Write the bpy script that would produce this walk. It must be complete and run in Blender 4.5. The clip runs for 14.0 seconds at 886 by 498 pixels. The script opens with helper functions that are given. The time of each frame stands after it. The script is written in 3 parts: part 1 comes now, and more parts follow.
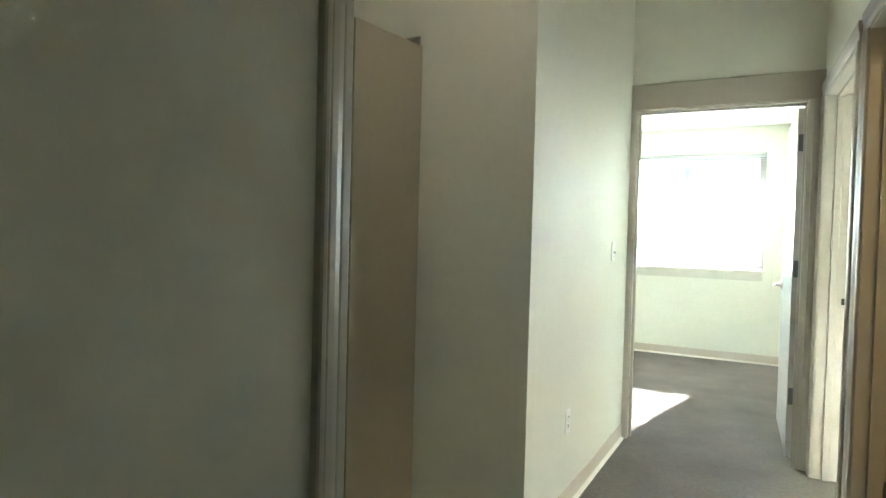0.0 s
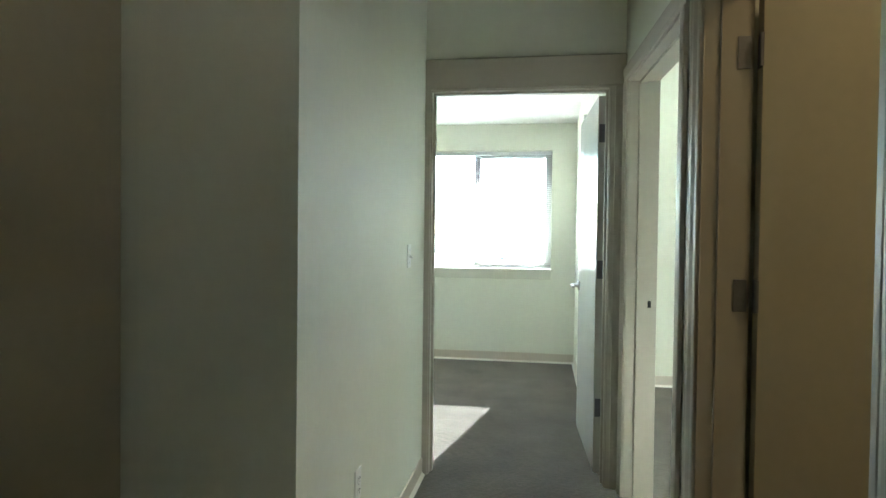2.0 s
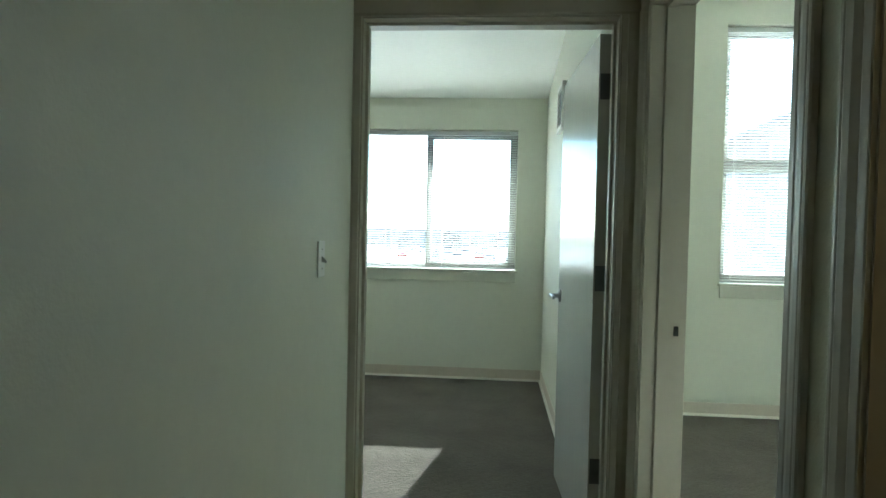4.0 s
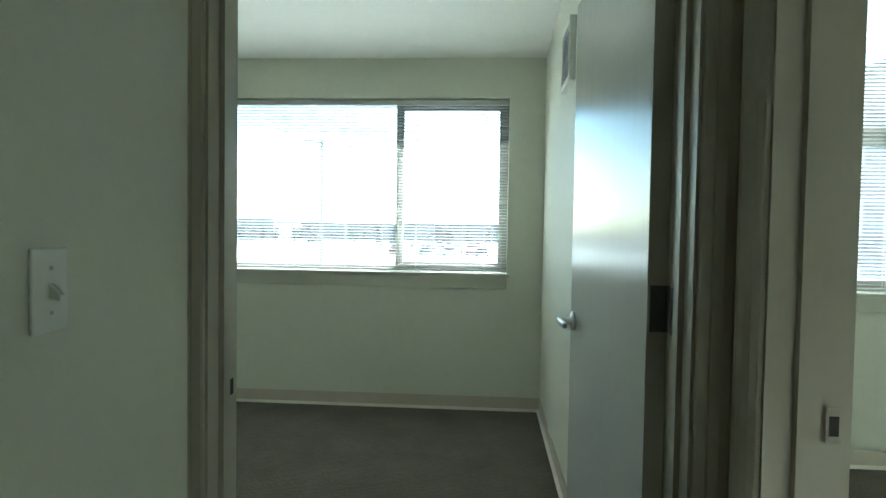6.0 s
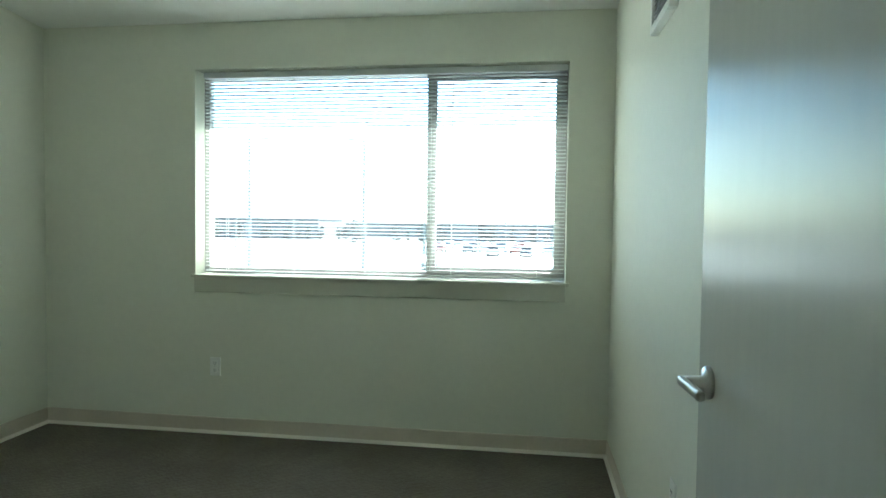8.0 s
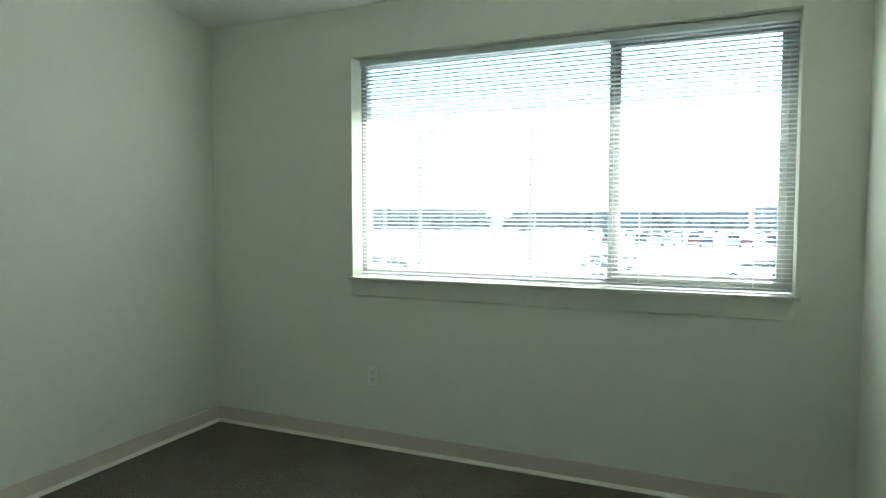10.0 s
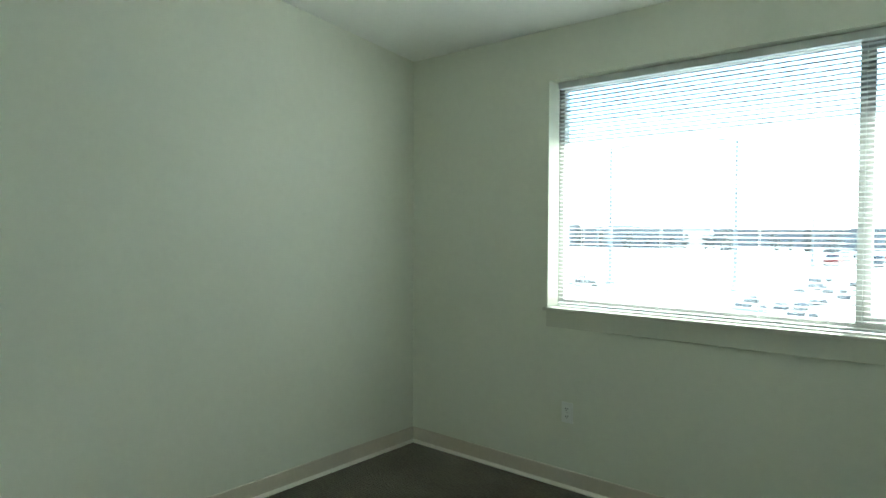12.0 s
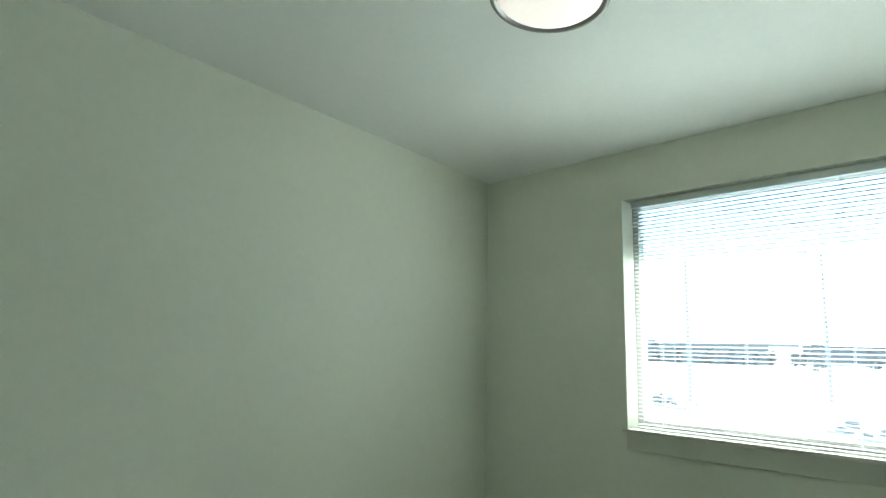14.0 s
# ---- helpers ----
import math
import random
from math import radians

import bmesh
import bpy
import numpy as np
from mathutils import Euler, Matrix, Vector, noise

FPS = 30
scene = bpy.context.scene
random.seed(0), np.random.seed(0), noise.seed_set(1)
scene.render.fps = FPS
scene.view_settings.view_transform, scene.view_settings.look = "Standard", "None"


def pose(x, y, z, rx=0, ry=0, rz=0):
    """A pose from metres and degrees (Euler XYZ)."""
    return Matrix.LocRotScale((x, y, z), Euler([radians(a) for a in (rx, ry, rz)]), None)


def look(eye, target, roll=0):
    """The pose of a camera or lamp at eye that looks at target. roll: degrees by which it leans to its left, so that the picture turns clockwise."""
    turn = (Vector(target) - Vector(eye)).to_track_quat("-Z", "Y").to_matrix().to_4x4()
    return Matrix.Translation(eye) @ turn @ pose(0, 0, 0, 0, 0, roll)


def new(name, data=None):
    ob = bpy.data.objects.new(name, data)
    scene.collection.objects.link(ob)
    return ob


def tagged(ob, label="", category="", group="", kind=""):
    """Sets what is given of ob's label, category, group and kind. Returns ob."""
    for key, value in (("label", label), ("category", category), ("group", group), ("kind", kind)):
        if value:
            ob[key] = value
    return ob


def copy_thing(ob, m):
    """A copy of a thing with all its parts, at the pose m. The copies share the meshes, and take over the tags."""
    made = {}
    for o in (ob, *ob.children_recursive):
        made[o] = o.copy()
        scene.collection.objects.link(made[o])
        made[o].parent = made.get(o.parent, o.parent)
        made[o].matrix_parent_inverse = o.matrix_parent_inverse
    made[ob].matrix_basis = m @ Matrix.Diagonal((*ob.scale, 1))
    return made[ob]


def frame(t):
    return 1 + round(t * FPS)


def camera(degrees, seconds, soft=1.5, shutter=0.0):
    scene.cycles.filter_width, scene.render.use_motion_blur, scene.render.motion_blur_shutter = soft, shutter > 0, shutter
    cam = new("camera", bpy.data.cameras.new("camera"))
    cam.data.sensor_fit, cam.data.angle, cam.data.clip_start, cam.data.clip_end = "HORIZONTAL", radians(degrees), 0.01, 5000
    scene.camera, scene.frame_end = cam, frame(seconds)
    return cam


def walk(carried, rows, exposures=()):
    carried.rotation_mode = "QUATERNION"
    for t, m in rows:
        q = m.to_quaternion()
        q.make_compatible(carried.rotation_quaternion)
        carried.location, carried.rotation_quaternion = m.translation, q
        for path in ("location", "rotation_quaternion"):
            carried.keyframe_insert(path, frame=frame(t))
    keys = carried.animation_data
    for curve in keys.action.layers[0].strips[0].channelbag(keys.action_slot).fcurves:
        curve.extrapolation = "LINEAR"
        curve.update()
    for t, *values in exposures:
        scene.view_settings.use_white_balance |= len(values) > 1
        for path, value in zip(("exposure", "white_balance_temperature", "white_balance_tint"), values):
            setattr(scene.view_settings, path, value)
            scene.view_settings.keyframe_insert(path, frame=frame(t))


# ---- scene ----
cam = camera(71.0, 14.0)
PATH = [
    (0, (-0.004, 2.66, 1.308), (-0.948, 4.422, 1.252), 1.5),
    (0.5, (-0.087, 2.763, 1.301), (-0.743, 4.652, 1.259), 1.4),
    (1, (-0.116, 2.953, 1.305), (-0.598, 4.894, 1.27), 1.1),
    (1.5, (-0.14, 3.167, 1.303), (-0.523, 5.13, 1.266), 0.9),
    (2, (-0.207, 3.401, 1.312), (-0.523, 5.375, 1.272), 0.7),
    (4.5, (-0.304, 4.719, 1.303), (-0.453, 6.712, 1.247), 1.2),
    (5, (-0.302, 5.005, 1.29), (-0.442, 6.999, 1.231), 1.0),
    (5.5, (-0.296, 5.289, 1.305), (-0.433, 7.284, 1.241), 1.1),
    (6, (-0.26, 5.554, 1.309), (-0.402, 7.548, 1.238), 0.9),
    (6.5, (-0.254, 5.77, 1.304), (-0.405, 7.763, 1.227), 0.7),
    (7, (-0.261, 6.02, 1.299), (-0.434, 8.011, 1.224), 0.7),
    (9.5, (-0.431, 6.816, 1.316), (-1.047, 8.716, 1.215), 0.3),
    (10, (-0.459, 6.913, 1.34), (-1.251, 8.746, 1.228), -0.0),
    (10.5, (-0.475, 6.965, 1.351), (-1.498, 8.68, 1.244), -0.2),
    (11, (-0.507, 6.992, 1.348), (-1.675, 8.613, 1.257), 0.0),
    (11.5, (-0.548, 6.995, 1.35), (-1.788, 8.564, 1.282), 0.1),
    (12, (-0.566, 6.997, 1.401), (-1.864, 8.517, 1.342), 0.2),
    (12.5, (-0.545, 6.969, 1.45), (-1.911, 8.429, 1.413), 0.0),
    (13, (-0.531, 6.95, 1.469), (-1.954, 8.355, 1.484), 0.3),
    (13.5, (-0.541, 6.936, 1.447), (-1.982, 8.315, 1.598), 0.7),
    (14, (-0.544, 6.919, 1.419), (-1.988, 8.271, 1.717), 0.9),
]
EXPOSURES = [(0.0, 5.9, 5750, 10), (0.6, 5.38, 5700, 9), (1.2, 5.0, 5550, 7), (2.2, 4.7, 5550, 6), (4.3, 3.35, 5500, -3), (5.5, 3.15, 5500, -4), (7.0, 3.12, 5550, -4), (14.0, 3.28, 5600, -5)]
walk(cam, [(t, look(eye, target, roll)) for t, eye, target, roll in PATH], EXPOSURES)

# ---------------------------------------------------------------- world and lights
world = bpy.data.worlds.new("sky")
scene.world = world
world.use_nodes = True
SUN_WAY = Vector((-0.20, -1.0, -0.54)).normalized()
sky = world.node_tree.nodes.new("ShaderNodeTexSky")
sky.sky_type = "NISHITA"
sky.sun_disc = False
sky.sun_elevation = math.asin(-SUN_WAY.z)
sky.sun_rotation = math.atan2(-SUN_WAY.x, -SUN_WAY.y)
sky.air_density, sky.dust_density, sky.ozone_density = 1.0, 0.2, 2.0
back = world.node_tree.nodes["Background"]
back.inputs["Strength"].default_value = 0.09
world.node_tree.links.new(sky.outputs[0], back.inputs["Color"])

sun = new("sun", bpy.data.lights.new("sun", "SUN"))
sun.data.energy, sun.data.angle, sun.data.color = 5.0, radians(0.6), (1.0, 0.95, 0.87)
sun.matrix_world = look((0, 60, 40), Vector((0, 60, 40)) + SUN_WAY)


# ---------------------------------------------------------------- materials
def mat(name, color, rough=0.6, metal=0.0, vary=0.06, scale=2.0, grain=60.0, bump=0.0, bumpscale=300.0, spec=0.5, objvary=0.0, stretch=(1, 1, 1)):
    m = bpy.data.materials.new(name)
    m.use_nodes = True
    nt = m.node_tree
    b = nt.nodes["Principled BSDF"]
    b.inputs["Roughness"].default_value, b.inputs["Metallic"].default_value = rough, metal
    b.inputs["Specular IOR Level"].default_value = spec
    co = nt.nodes.new("ShaderNodeTexCoord")
    mp = nt.nodes.new("ShaderNodeMapping")
    mp.inputs["Scale"].default_value = stretch
    nt.links.new(co.outputs["Object"], mp.inputs["Vector"])
    n1, n2 = nt.nodes.new("ShaderNodeTexNoise"), nt.nodes.new("ShaderNodeTexNoise")
    n1.inputs["Scale"].default_value, n2.inputs["Scale"].default_value = scale, grain
    n1.inputs["Detail"].default_value, n2.inputs["Detail"].default_value = 4, 3
    for n in (n1, n2):
        nt.links.new(mp.outputs[0], n.inputs["Vector"])
    add = nt.nodes.new("ShaderNodeMath")
    add.operation = "ADD"
    nt.links.new(n1.outputs["Fac"], add.inputs[0])
    nt.links.new(n2.outputs["Fac"], add.inputs[1])
    ramp = nt.nodes.new("ShaderNodeMapRange")
    ramp.inputs["From Min"].default_value, ramp.inputs["From Max"].default_value = 0.6, 1.4
    ramp.inputs["To Min"].default_value, ramp.inputs["To Max"].default_value = 1 - vary, 1 + vary
    nt.links.new(add.outputs[0], ramp.inputs["Value"])
    fac = ramp.outputs[0]
    if objvary:
        info = nt.nodes.new("ShaderNodeObjectInfo")
        r2 = nt.nodes.new("ShaderNodeMapRange")
        r2.inputs["To Min"].default_value, r2.inputs["To Max"].default_value = 1 - objvary, 1 + objvary
        nt.links.new(info.outputs["Random"], r2.inputs["Value"])
        mul = nt.nodes.new("ShaderNodeMath")
        mul.operation = "MULTIPLY"
        nt.links.new(fac, mul.inputs[0])
        nt.links.new(r2.outputs[0], mul.inputs[1])
        fac = mul.outputs[0]
    sc = nt.nodes.new("ShaderNodeVectorMath")
    sc.operation = "SCALE"
    sc.inputs[0].default_value = color
    nt.links.new(fac, sc.inputs["Scale"])
    nt.links.new(sc.outputs[0], b.inputs["Base Color"])
    if bump:
        n3 = nt.nodes.new("ShaderNodeTexNoise")
        n3.inputs["Scale"].default_value = bumpscale
        n3.inputs["Detail"].default_value = 2
        nt.links.new(mp.outputs[0], n3.inputs["Vector"])
        bp = nt.nodes.new("ShaderNodeBump")
        bp.inputs["Strength"].default_value, bp.inputs["Distance"].default_value = bump, 0.004
        nt.links.new(n3.outputs["Fac"], bp.inputs["Height"])
        nt.links.new(bp.outputs[0], b.inputs["Normal"])
    return m


def carpet_material():
    m = mat("carpet", (0.172, 0.156, 0.130), 0.95, vary=0.22, scale=3.0, grain=260.0, spec=0.1)
    nt = m.node_tree
    b = nt.nodes["Principled BSDF"]
    co = nt.nodes.new("ShaderNodeTexCoord")
    wave = nt.nodes.new("ShaderNodeTexWave")
    wave.bands_direction = "Y"
    wave.inputs["Scale"].default_value, wave.inputs["Distortion"].default_value = 20.0, 5.0
    wave.inputs["Detail Scale"].default_value = 3.0
    nz = nt.nodes.new("ShaderNodeTexNoise")
    nz.inputs["Scale"].default_value = 180.0
    nt.links.new(co.outputs["Object"], wave.inputs["Vector"])
    nt.links.new(co.outputs["Object"], nz.inputs["Vector"])
    add = nt.nodes.new("ShaderNodeMath")
    nt.links.new(wave.outputs["Fac"], add.inputs[0])
    nt.links.new(nz.outputs["Fac"], add.inputs[1])
    # shade of the grooves put into the colour, darker where the wave is low
    rib_shade = nt.nodes.new("ShaderNodeMapRange")
    rib_shade.inputs["To Min"].default_value, rib_shade.inputs["To Max"].default_value = 0.74, 1.2
    nt.links.new(wave.outputs["Fac"], rib_shade.inputs["Value"])
    old = b.inputs["Base Color"].links[0].from_socket
    mul = nt.nodes.new("ShaderNodeVectorMath")
    mul.operation = "SCALE"
    nt.links.new(old, mul.inputs[0])
    nt.links.new(rib_shade.outputs[0], mul.inputs["Scale"])
    nt.links.new(mul.outputs[0], b.inputs["Base Color"])
    bp = nt.nodes.new("ShaderNodeBump")
    bp.inputs["Strength"].default_value, bp.inputs["Distance"].default_value = 0.7, 0.006
    nt.links.new(add.outputs[0], bp.inputs["Height"])
    nt.links.new(bp.outputs[0], b.inputs["Normal"])
    return m


def wood_material(name, color, stretch):
    return mat(name, color, 0.4, vary=0.3, scale=5.0, grain=40.0, bump=0.1, bumpscale=60, stretch=stretch)


def glass_material():
    m = bpy.data.materials.new("window_glass")
    m.use_nodes = True
    nt = m.node_tree
    nt.nodes.remove(nt.nodes["Principled BSDF"])
    out = nt.nodes["Material Output"]
    tr, gl, mix, fr = (nt.nodes.new(k) for k in ("ShaderNodeBsdfTransparent", "ShaderNodeBsdfGlossy", "ShaderNodeMixShader", "ShaderNodeFresnel"))
    tr.inputs["Color"].default_value = (0.93, 0.96, 0.95, 1)
    gl.inputs["Roughness"].default_value = 0.02
    nt.links.new(fr.outputs[0], mix.inputs[0])
    nt.links.new(tr.outputs[0], mix.inputs[1])
    nt.links.new(gl.outputs[0], mix.inputs[2])
    veil, veil_mix = nt.nodes.new("ShaderNodeBsdfTranslucent"), nt.nodes.new("ShaderNodeMixShader")   # translucent share stands in for glare that pales the view
    veil_mix.inputs[0].default_value = 0.006
    nt.links.new(mix.outputs[0], veil_mix.inputs[1])
    nt.links.new(veil.outputs[0], veil_mix.inputs[2])
    nt.links.new(veil_mix.outputs[0], out.inputs["Surface"])
    return m


def glow_material(name, color, strength):
    m = mat(name, color, 0.4)
    b = m.node_tree.nodes["Principled BSDF"]
    b.inputs["Emission Color"].default_value = (*color, 1)
    b.inputs["Emission Strength"].default_value = strength
    return m


WALL = mat("wall_paint", (0.765, 0.775, 0.660), 0.55, vary=0.025, scale=1.3, grain=25.0, bump=0.22, bumpscale=140.0)
CEIL = mat("ceiling_paint", (0.85, 0.86, 0.81), 0.7, vary=0.02, scale=1.0, grain=30.0, bump=0.25, bumpscale=180.0)
TRIM = mat("trim_paint", (0.46, 0.425, 0.345), 0.45, vary=0.03, scale=4.0, grain=40.0, bump=0.05, bumpscale=80.0)
DOORP = mat("door_paint", (0.60, 0.60, 0.54), 0.22, vary=0.03, scale=3.0, grain=30.0, bump=0.22, bumpscale=16.0, stretch=(1, 1, 0.16))
DOORB = mat("tan_door_paint", (0.44, 0.41, 0.31), 0.35, vary=0.04, scale=3.0, grain=30.0, bump=0.05, bumpscale=60.0)
SILLP = mat("sill_paint", (0.62, 0.62, 0.52), 0.4, vary=0.03, scale=4.0, grain=40.0, bump=0.05)
VINYLB = mat("cove_base_vinyl", (0.62, 0.56, 0.46), 0.5, vary=0.05, scale=4.0, grain=50.0)
TOE = mat("cove_base_toe", (0.80, 0.76, 0.67), 0.4, vary=0.05)
CARPET = carpet_material()
SLAT = mat("slat_enamel", (0.65, 0.66, 0.64), 0.45, vary=0.03, objvary=0.04)
CORD = mat("blind_cord", (0.80, 0.80, 0.76), 0.8)
VINYL = mat("window_vinyl", (0.36, 0.36, 0.33), 0.45, vary=0.04)
GLASS = glass_material()
STEEL = mat("brushed_steel", (0.55, 0.54, 0.52), 0.32, 1.0, vary=0.08, grain=200.0)
DARKSTEEL = mat("hinge_steel", (0.20, 0.20, 0.215), 0.48, 1.0, vary=0.1, grain=120.0)
RIM = mat("dull_nickel", (0.30, 0.29, 0.27), 0.5, 0.9, vary=0.08, grain=200.0)
PLASTIC = mat("plate_plastic", (0.86, 0.87, 0.82), 0.35, vary=0.02)
DARK = mat("dark_hole", (0.02, 0.02, 0.02), 0.7)
GREY = mat("vent_grey", (0.22, 0.23, 0.23), 0.6)
APPL = mat("appliance_enamel", (0.72, 0.73, 0.74), 0.25, vary=0.02)
APPLG = mat("appliance_grey", (0.34, 0.36, 0.38), 0.35)
DRUMG = mat("drum_glass", (0.015, 0.015, 0.018), 0.08)
CABW = wood_material("cabinet_wood", (0.16, 0.085, 0.045), (1, 1, 0.12))
COUNTER = mat("laminate_top", (0.30, 0.24, 0.17), 0.4, vary=0.15, scale=20, grain=120)
LAMPG = glow_material("lamp_glass", (1.0, 0.84, 0.74), 0.07)
# glow of the added hall fill light, which is never in view
HALLFILL = glow_material("hall_fill_glow", (1.0, 0.80, 0.56), 0.38)
BATHGLOW = glow_material("bath_lamp_glass", (1.0, 0.68, 0.34), 1.2)
ASPHALT = mat("asphalt", (0.07, 0.07, 0.07), 0.9, vary=0.25, scale=0.03, grain=1.0)
CONC = mat("concrete", (0.48, 0.47, 0.45), 0.9, vary=0.12, scale=0.05, grain=2.0)
BRICKF = mat("far_facade", (0.21, 0.20, 0.20), 0.9, vary=0.1, scale=0.2, grain=2.0)
ROOFM = mat("far_roof", (0.16, 0.16, 0.17), 0.9, vary=0.15, scale=0.5, grain=4.0)
HILL = mat("far_hills", (0.07, 0.075, 0.08), 1.0, vary=0.25, scale=0.004, grain=0.05)
LEAF = mat("far_foliage", (0.11, 0.105, 0.10), 0.9, vary=0.3, scale=0.4, grain=3.0, objvary=0.3)
BARK = mat("bark", (0.17, 0.14, 0.11), 0.9)
TYRE = mat("tyre_rubber", (0.02, 0.02, 0.02), 0.8)
CARGLASS = mat("car_glass", (0.03, 0.035, 0.04), 0.08)
FARGLASS = mat("far_glass", (0.20, 0.21, 0.22), 0.25)
CARS = [mat("car_paint", c, 0.25, spec=0.6) for c in ((0.55, 0.56, 0.58), (0.05, 0.06, 0.09), (0.30, 0.04, 0.03), (0.70, 0.70, 0.68), (0.12, 0.13, 0.14))]
MULCH = mat("bark_mulch", (0.06, 0.05, 0.045), 0.95, vary=0.4, scale=2.0, grain=20.0)


# ---------------------------------------------------------------- mesh helpers
def box(bm, x0, y0, z0, x1, y1, z1, bevel=0.0, seg=2):
    vs = [bm.verts.new((x, y, z)) for z in (z0, z1) for y in (y0, y1) for x in (x0, x1)]
    fs = [bm.faces.new([vs[i] for i in q]) for q in ((0, 2, 3, 1), (4, 5, 7, 6), (0, 1, 5, 4), (2, 6, 7, 3), (0, 4, 6, 2), (1, 3, 7, 5))]
    if bevel:
        bmesh.ops.bevel(bm, geom=list({e for f in fs for e in f.edges}), offset=bevel, segments=seg, profile=0.5, affect="EDGES")
    return bm


def boxed(*a, **k):
    return box(bmesh.new(), *a, **k)


def prism(bm, profile, a, b, u, v, bevel=0.0):
    """A profile of (u, v) pairs drawn from point a to point b."""
    a, b, u, v = Vector(a), Vector(b), Vector(u), Vector(v)
    r0 = [bm.verts.new(a + u * p + v * q) for p, q in profile]
    r1 = [bm.verts.new(b + u * p + v * q) for p, q in profile]
    n = len(profile)
    fs = [bm.faces.new((r0[i], r0[(i + 1) % n], r1[(i + 1) % n], r1[i])) for i in range(n)]
    fs += [bm.faces.new(r0[::-1]), bm.faces.new(r1)]
    bmesh.ops.recalc_face_normals(bm, faces=fs)
    return bm


def tube(bm, a, b, r, n=12, r2=None):
    a, b = Vector(a), Vector(b)
    d = (b - a)
    m = Matrix.Translation((a + b) / 2) @ d.to_track_quat("Z", "Y").to_matrix().to_4x4()
    bmesh.ops.create_cone(bm, cap_ends=True, segments=n, radius1=r, radius2=r if r2 is None else r2, depth=d.length, matrix=m)
    return bm


def lathe(bm, profile, centre, axis=(0, 0, 1), n=40):
    """Turns (radius, height) pairs round an axis."""
    q = Vector(axis).to_track_quat("Z", "Y").to_matrix()
    c = Vector(centre)
    rings = []
    for r, h in profile:
        rings.append([bm.verts.new(c + q @ Vector((r * math.cos(2 * math.pi * i / n), r * math.sin(2 * math.pi * i / n), h))) for i in range(n)])
    for k in range(len(rings) - 1):
        for i in range(n):
            bm.faces.new((rings[k][i], rings[k][(i + 1) % n], rings[k + 1][(i + 1) % n], rings[k + 1][i])).smooth = True
    bm.faces.new(rings[0][::-1])
    bm.faces.new(rings[-1])
    return bm


def mesh_of(name, bm, material):
    bmesh.ops.recalc_face_normals(bm, faces=bm.faces[:])
    me = bpy.data.meshes.new(name)
    bm.to_mesh(me)
    bm.free()
    me.materials.append(material)
    return me


def part(name, bm, material, parent, label=""):
    ob = new(name, mesh_of(name, bm, material))
    ob.parent = parent
    return tagged(ob, label) if label else ob


def thing(name, at, label, category, group="", kind=""):
    ob = new(name)
    ob.empty_display_size = 0.05
    ob.location = at
    return tagged(ob, label, category, group, kind)


def structure(name, bm, material, label, category):
    return tagged(new(name, mesh_of(name, bm, material)), label, category, kind="structure")


# ---------------------------------------------------------------- plan
HALL_L, HALL_R, WALL_T = -0.847, 0.208, 0.135
SKEW = Matrix.Translation((0.208, 6.75, 0)) @ Matrix.Rotation(radians(3.2), 4, "Z") @ Matrix.Translation((-0.208, -6.75, 0))  # the right wall is not quite parallel
END, END_B = 6.750, 6.885            # the wall with the bedroom door
DOOR_X0, DOOR_X1, DOOR_H = -0.811, 0.126, 2.10
BED_L, BED_R, BED_N = -3.378, 0.132, 9.99
BED_C, HALL_C = 2.505, 3.05
RISE = 0.108                         # the bedroom ceiling climbs away from the window wall
WIN_X0, WIN_X1, WIN_Z0, WIN_Z1 = -2.357, -0.118, 0.963, 2.226
OUT = 10.20                          # outer face of the bedroom's window wall
R2_Y0, R2_Y1 = 5.69, 6.630           # second room's door opening
BA_Y0, BA_Y1 = 4.50, 5.44            # bathroom door opening
R2_N, R2_R = 9.14, 5.20
R2W_X0, R2W_X1, R2W_Z0, R2W_Z1 = 1.345, 2.875, 0.963, 2.86
CORNER_Y = 4.965                     # the laundry closet's front wall
CL_X0, CL_X1, CL_H = -2.75, -1.375, 2.14
NEAR_L, NEAR_Y = -0.640, 3.498      # the entry wall and its end
BACK_Y = 0.6

# floors
structure("floor", boxed(-3.6, BACK_Y - 0.2, -0.12, 5.4, 10.2, 0.0), CARPET, "grey brown ribbed loop carpet through hall and rooms", "floor")

# walls of the hall
bm = bmesh.new()
box(bm, HALL_L - 0.12, CORNER_Y, 0, HALL_L, END, HALL_C)
structure("wall_hall_left", bm, WALL, "off-white lightly textured painted hall wall", "wall")
bm = bmesh.new()
R = HALL_R + WALL_T
box(bm, HALL_R, BACK_Y, 0, R, BA_Y0 - 0.02, HALL_C)
box(bm, HALL_R, BA_Y1 + 0.02, 0, R, R2_Y0 - 0.02, HALL_C)
box(bm, HALL_R, BA_Y0 - 0.02, DOOR_H + 0.02, R, BA_Y1 + 0.02, HALL_C)
box(bm, HALL_R, R2_Y0 - 0.02, DOOR_H + 0.02, R, R2_Y1 + 0.02, HALL_C)
box(bm, HALL_R, R2_Y1 + 0.02, 0, R, END, HALL_C)
structure("wall_hall_right", bm, WALL, "off-white orange-peel textured hall wall with two doorways", "wall").matrix_world = SKEW
bm = bmesh.new()
box(bm, BED_L - 0.15, END, 0, DOOR_X0 - 0.02, END_B, HALL_C)
box(bm, DOOR_X1 + 0.02, END, 0, R + 0.02, END_B, HALL_C)
box(bm, DOOR_X0 - 0.02, END, DOOR_H + 0.02, DOOR_X1 + 0.02, END_B, HALL_C)
structure("wall_bedroom_door", bm, WALL, "off-white painted wall round the bedroom doorway", "wall")
